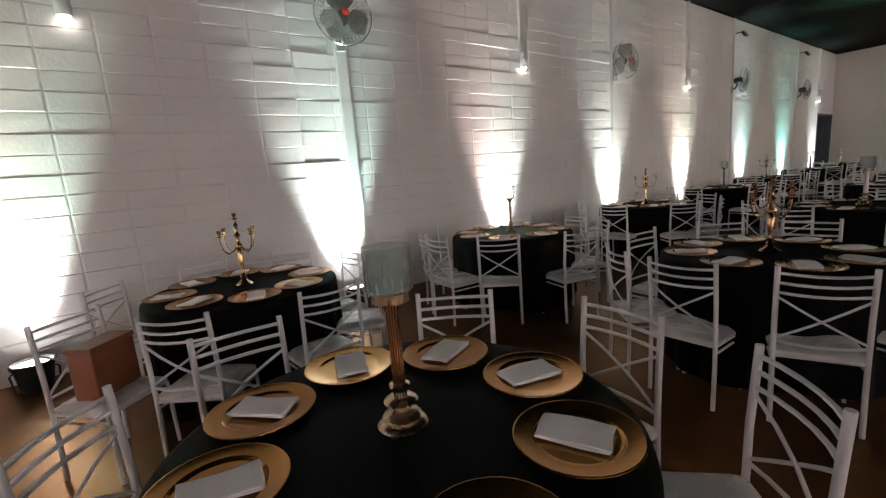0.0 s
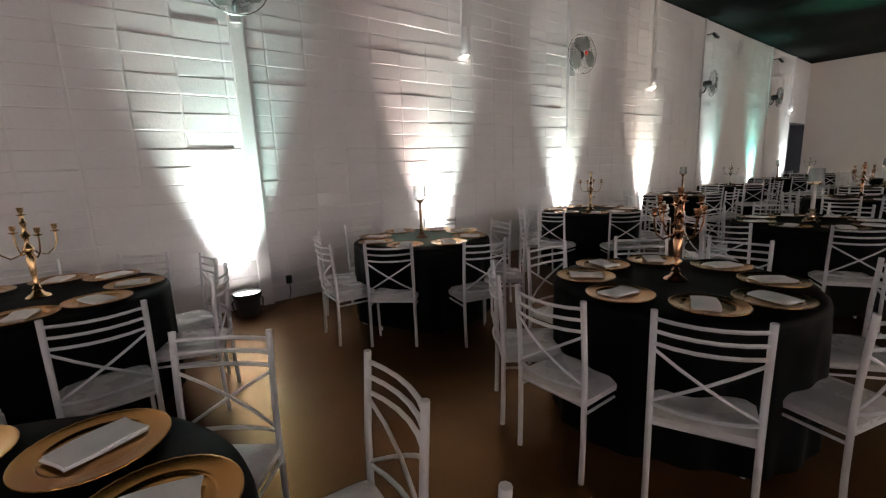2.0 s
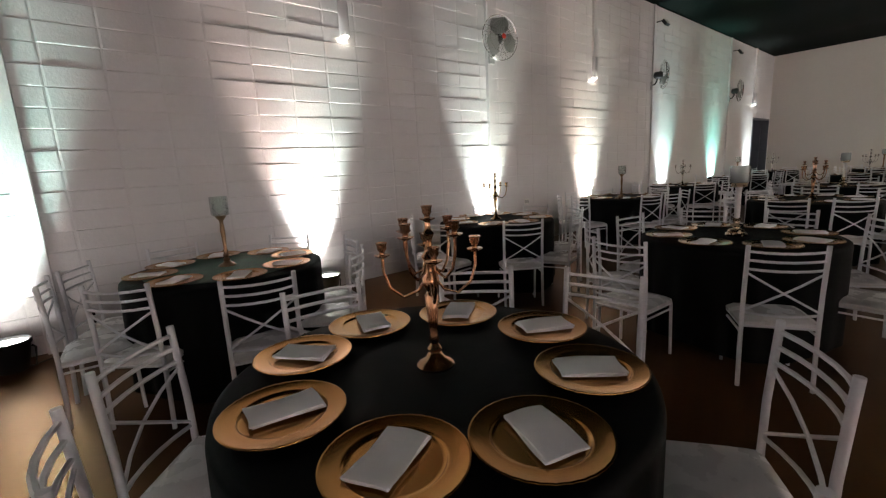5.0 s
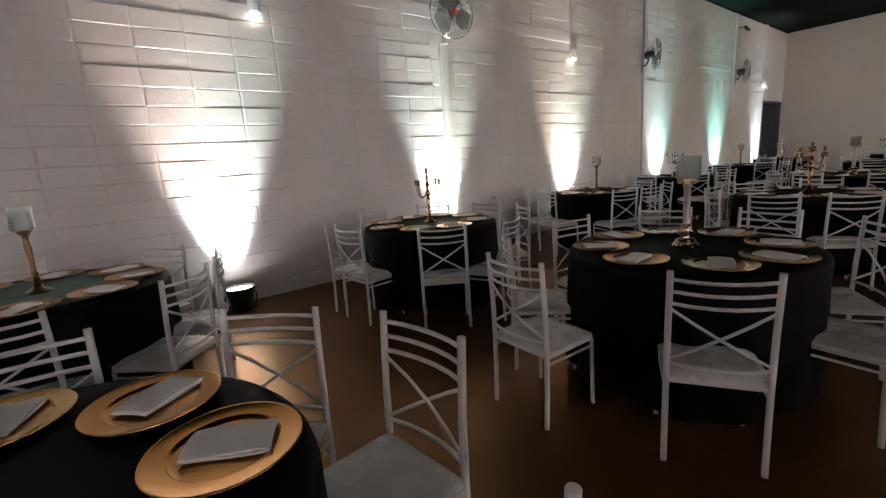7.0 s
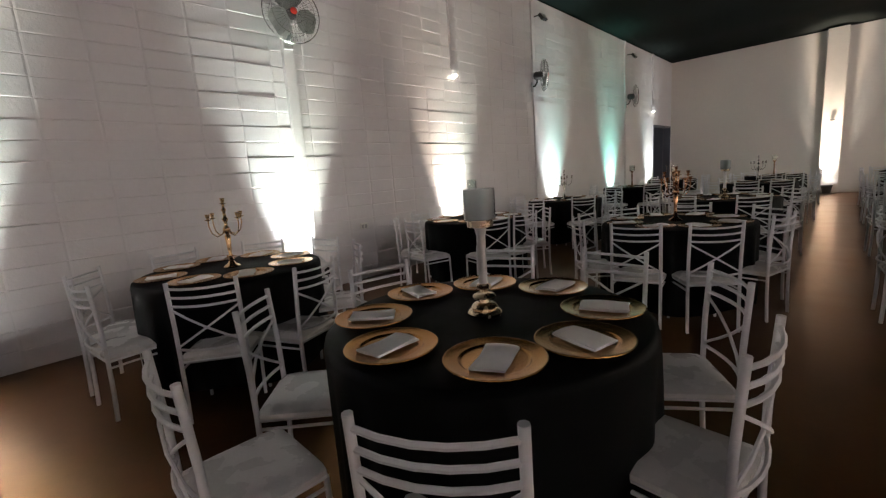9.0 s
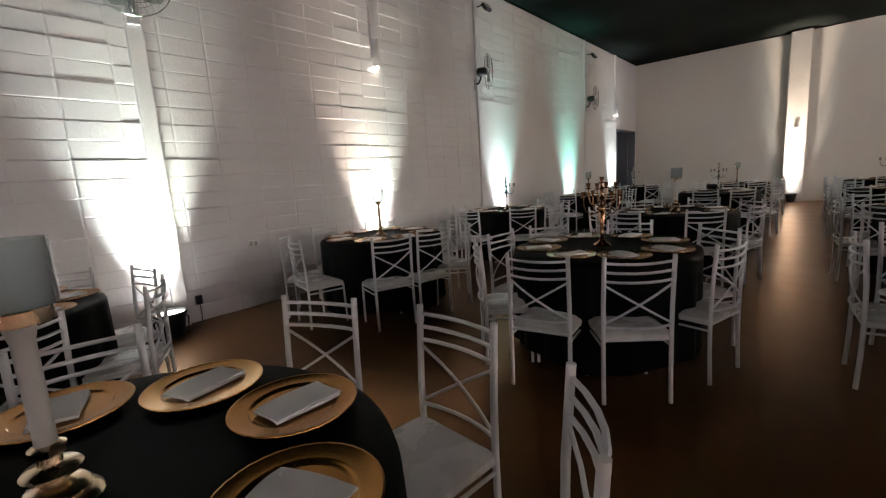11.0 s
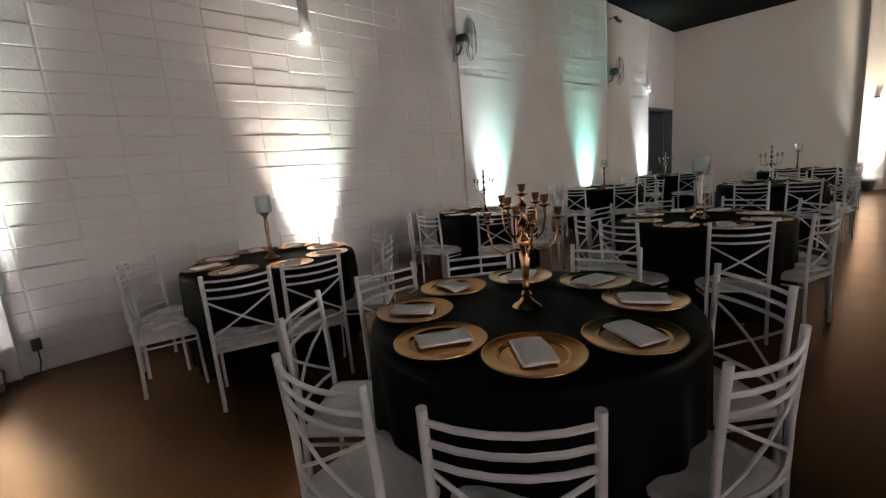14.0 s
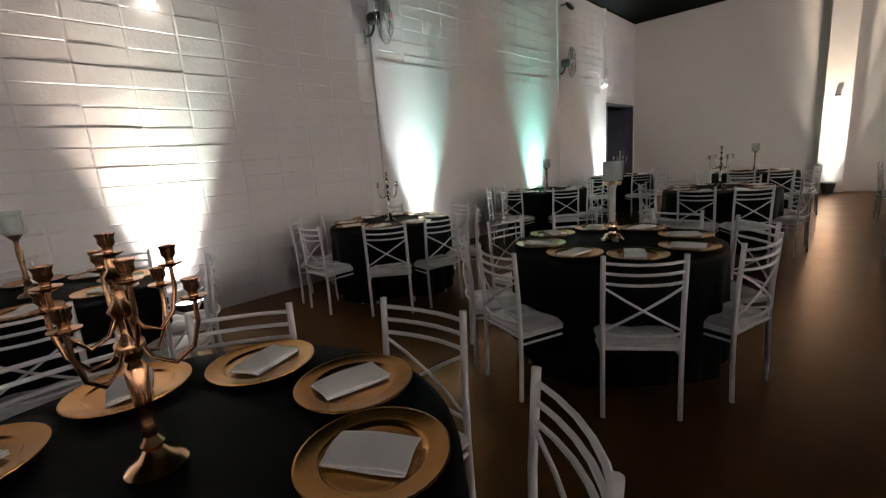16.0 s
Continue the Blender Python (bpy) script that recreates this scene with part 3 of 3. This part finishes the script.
def drum_holder(mat, stem_mat, glass, label, tall=0.375, r=0.061, h=0.118):
    """A stacked ring base, a thick plain stem and a drum that carries a straight frosted glass."""
    root = thing("candle_holder", label, "candle holder", "table centrepieces")
    part("base", lathe(B(), [(0, 0), (0.066, 0), (0.069, 0.008), (0.062, 0.018), (0.05, 0.022), (0.053, 0.03), (0.044, 0.042), (0.022, 0.047), (0.02, 0.06), (0.043, 0.066), (0.046, 0.073), (0.04, 0.08), (0.019, 0.086), (0.017, 0.1), (0.027, 0.106), (0.028, 0.118), (0.018, 0.124), (0, 0.124)], 28), mat, root, smooth=True)
    part("stem", lathe(B(), [(0.017, 0.123), (0.0175, tall - 0.06), (0.02, tall - 0.05), (0.024, tall - 0.03), (0, tall - 0.03)], 20), stem_mat, root, "plain straight stem", smooth=True)
    part("drum", lathe(B(), [(0, tall - 0.031), (0.03, tall - 0.031), (0.05, tall - 0.026), (0.051, tall - 0.002), (0.048, tall), (0, tall)], 28), mat, root, smooth=True)
    part("glass", lathe(B(), [(0, tall + 0.001), (r - 0.004, tall + 0.001), (r, tall + 0.005), (r, tall + h), (r - 0.003, tall + h), (r - 0.003, tall + 0.008), (0, tall + 0.006)], 32), glass, root, "straight open glass cylinder", smooth=True)
    return root


# chairs round a table: angle, distance of the seat's middle from the table's, turn away from facing the middle
NEAR = [(-150, .70, 2), (176, .72, 5), (138, .72, -4), (92, .70, 3), (42, .74, -5), (-8, .74, 2), (-52, .74, -6), (-98, .66, -5)]
NEAR_A = [(0, .81, -6), (-37, .83, -9), (42, .79, 8), (104, .83, -12), (142, .74, 3), (180, .74, -3), (-150, .74, 4), (-98, .62, -4)]
NEAR_B = [(-146, .64, -12), (168, .69, 11), (136, .75, 4), (88, .68, -3), (36, .73, 9), (1, .82, 5), (-49, .81, -6), (-98, .66, -8)]
NEAR_C = [(-149, .70, -1), (158, .90, 19), (122, .80, 14), (78, .70, 2), (33, .88, -14), (-6, .84, 0), (-41, .81, -17), (-86, .70, -9)]
NEAR_D = [(-149, .68, 5), (174, .70, 14), (136, .70, -6), (98, .61, -9), (56, .57, -3), (4, .64, 3), (-53, .64, 13), (-97, .61, -9)]
NEAR_E = [(-149, .61, 1), (160, .69, -2), (128, .74, 5), (84, .70, -4), (40, .70, 3), (-10, .68, 4), (-54, .66, 6), (-95, .60, -12)]
BYWALL = [(-133, .68, -3), (-96, .66, -6), (175, .72, 3), (143, .76, -8), (-56, .72, 5), (-14, .70, -3), (50, .66, 4), (98, .66, -4)]
BYWALL_A = [(-71, .77, -15), (-120, .75, -9), (-152, .91, -75), (150, .74, -5), (-28, .76, 6), (9, .70, -4), (50, .66, 3), (100, .66, -3)]
BYWALL_B = [(-147, .62, 14), (-92, .74, -12), (180, .76, -5), (150, .74, 4), (-48, .74, 5), (-10, .70, -3), (40, .66, 2), (105, .66, -6)]
BYWALL_C = [(-119, .69, -8), (-84, .74, 14), (-178, .69, 4), (150, .74, -8), (-34, .72, 5), (10, .70, -4), (50, .66, 3), (100, .66, -3)]
BYWALL_D = [(-130, .68, 20), (-95, .63, -6), (172, .74, -6), (142, .78, -10), (-52, .72, 4), (-12, .70, -5), (48, .66, 3), (98, .66, -4)]
GOLDEN = lambda: candelabrum(BRASS, "gold five-light candelabrum with curved arms", 4, 0.46)
SILVERY = lambda: candelabrum(SILVER, "silver five-light candelabrum with curved arms", 4, 0.46)
COPPERY = lambda: candelabrum(COPPER, "tall copper candelabrum with two tiers of cups", 4, 0.44, 2)
HURRICANE = lambda: drum_holder(CHAMPAGNE, SATIN, FROST, "champagne metal holder with a frosted glass cylinder", 0.375)
CLEAR = lambda: slim_holder(BRONZE, "slim dark bronze holder with a clear glass cylinder")
GOBLET = lambda: drum_holder(CHAMPAGNE, COPPER, MILKY, "holder with ringed base, copper stem and milky glass", 0.375)

# table centre x, y; chair angles; what stands in the middle; cloth
TABLES = [
    (0.51, 0.95, NEAR_A, GOBLET, 0), (3.28, 0.96, NEAR_B, COPPERY, 0), (6.13, 1.00, NEAR_C, HURRICANE, 0), (9.12, 1.10, NEAR_D, COPPERY, 0),
    (11.66, 1.17, NEAR_E, HURRICANE, 0), (15.2, 1.25, NEAR, SILVERY, 0), (18.2, 1.30, NEAR, CLEAR, 0),
    (0.60, 3.24, BYWALL_A, GOLDEN, 0), (3.25, 3.23, BYWALL_B, CLEAR, 1), (6.04, 3.28, BYWALL_C, GOLDEN, 0), (9.08, 3.42, BYWALL_D, CLEAR, 0),
    (11.9, 3.62, BYWALL, SILVERY, 0), (15.2, 3.62, BYWALL, CLEAR, 0), (18.2, 3.60, BYWALL, SILVERY, 0),
    (9.4, -1.14, NEAR, CLEAR, 0), (12.1, -1.14, NEAR, SILVERY, 0), (15.1, -1.14, NEAR, CLEAR, 0), (18.0, -1.14, NEAR, SILVERY, 0)]
first_chair, first_table, first_plate, first_napkin, made = chair(), table(), plate(), napkin(), {}
used = {"chair": False, "plate": False, "napkin": False, "table": False}


def put(ob, key, m):
    """Place the first one itself, then copies."""
    if used.get(key):
        return copy_thing(ob, m)
    used[key] = True
    ob.matrix_basis = m
    return ob


for n, (tx, ty, angles, centre, green) in enumerate(TABLES):
    put(first_table, "table", pose(tx, ty, 0, 0, 0, n * 17))
    cloth = tablecloth(CLOTH, n, "black cloth draped in folds to the floor over a round table")
    cloth.matrix_basis = pose(tx, ty, 0.002, 0, 0, n * 31)
    if green:
        topper = tagged(part("table_topper", lathe(B(), [(0, 0.0), (0.50, 0.0), (0.502, 0.0015), (0.50, 0.003), (0, 0.003)], 48), GREEN_CLOTH), "mottled dark green round topper on the black cloth", "table topper")
        topper.matrix_basis = pose(tx, ty, TOP + 0.004)
    for k in range(8):
        a = radians(-142 + 45 * k + rnd.uniform(-3, 3))
        px, py = tx + 0.45 * math.cos(a), ty + 0.45 * math.sin(a)
        put(first_plate, "plate", pose(px, py, TOP + 0.0075, 0, 0, rnd.uniform(0, 360)))
        put(first_napkin, "napkin", pose(px + rnd.uniform(-0.012, 0.012), py + rnd.uniform(-0.012, 0.012), TOP + 0.017, 0, 0, math.degrees(a) + 90 + rnd.choice((-15, -22, -5, 8)) + rnd.uniform(-8, 8)))
    for ang, r, twist in angles:
        a = radians(ang)
        put(first_chair, "chair", pose(tx + r * math.cos(a), ty + r * math.sin(a), 0, 0, 0, math.degrees(a) + 90 + twist))
    if centre in made:
        copy_thing(made[centre], pose(tx, ty, TOP + 0.0075, 0, 0, n * 40))
    else:
        made[centre] = centre()
        made[centre].matrix_basis = pose(tx, ty, TOP + 0.0075, 0, 0, n * 40)

# a chair drawn up on the far side of the aisle
copy_thing(first_chair, pose(6.58, -0.44, 0, 0, 0, 184))

# a brown box left on a chair by the wall
crate = thing("wooden_box", "reddish-brown wooden box standing on a chair seat", "box")
crate.matrix_basis = pose(-0.21, 2.81, 0.4185, 0, 0, 48)
part("body", box(B(), -0.13, 0.13, -0.07, 0.07, 0, 0.25, 0.006), WOOD, crate)
part("lid", box(B(), -0.135, 0.135, -0.075, 0.075, 0.251, 0.275, 0.004), WOOD, crate)

# ---- blocks of the wall, laid in stacked courses ----
COURSE, LENGTH = 0.1632, 0.402


def block_mesh(name, seed):
    r2 = random.Random(seed)
    l, h, c = LENGTH / 2 - 0.0001, COURSE / 2 - 0.0004, 0.016
    d = [r2.uniform(-0.0019, 0.0019) for _ in range(4)]
    cs = [(-1, -1), (1, -1), (1, 1), (-1, 1)]
    vs = [(x * l, 0.012, z * h) for x, z in cs] + [(x * l, 0.0005, z * h) for x, z in cs] + [(x * (l - c), -0.0036 + e, z * (h - 0.008)) for (x, z), e in zip(cs, d)]
    fs = [(8, 9, 10, 11)] + [(i, (i + 1) % 4, 4 + (i + 1) % 4, 4 + i) for i in range(4)] + [(4 + i, 4 + (i + 1) % 4, 8 + (i + 1) % 4, 8 + i) for i in range(4)]
    return vs, fs


shapes = [block_mesh("brick", s) for s in range(10)]
meshes = []
for vs, fs in shapes:
    me = bpy.data.meshes.new("brick")
    me.from_pydata(vs, [], fs)
    me.materials.append(PAINT)
    meshes.append(me)
far_v, far_f = [], []
ledge = [rnd.uniform(-0.0022, 0.0022) for _ in range(40)]
col0 = math.floor((REAR_X) / LENGTH)
for i in range(col0, int(END_X / LENGTH) + 1):
    for j in range(int(CEIL / COURSE)):
        x, z = (i + 0.5) * LENGTH + 0.05, (j + 0.5) * COURSE + 0.004
        if x - LENGTH / 2 < REAR_X or x + LENGTH / 2 > END_X - 0.01 or (x + LENGTH / 2 > DOOR0 and x - LENGTH / 2 < DOOR1 and z - COURSE / 2 < DOOR_H) or (12.9 < x < DOOR0 and z + COURSE / 2 < 2.66):
            continue
        y, k, tilt = WALL_Y + ledge[j] + rnd.uniform(-0.0022, 0.0022), rnd.randrange(10), rnd.uniform(-0.006, 0.006)
        if 2.4 < x < 7.5 and 3 <= j < 28:
            ob = new("brick", meshes[k])
            ob.parent = wall_north
            ob.matrix_basis = pose(x, y, z, rnd.uniform(-0.2, 0.2), math.degrees(tilt), 0)
        else:
            o = len(far_v)
            far_v += [(x + p[0], y + p[1], z + p[2] + tilt * p[0]) for p in shapes[k][0]]
            far_f += [tuple(q + o for q in f) for f in shapes[k][1]]
me = bpy.data.meshes.new("bricks")
me.from_pydata(far_v, [], far_f)
me.materials.append(PAINT)
ob = tagged(new("bricks", me), kind="stuff")
ob.parent = wall_north
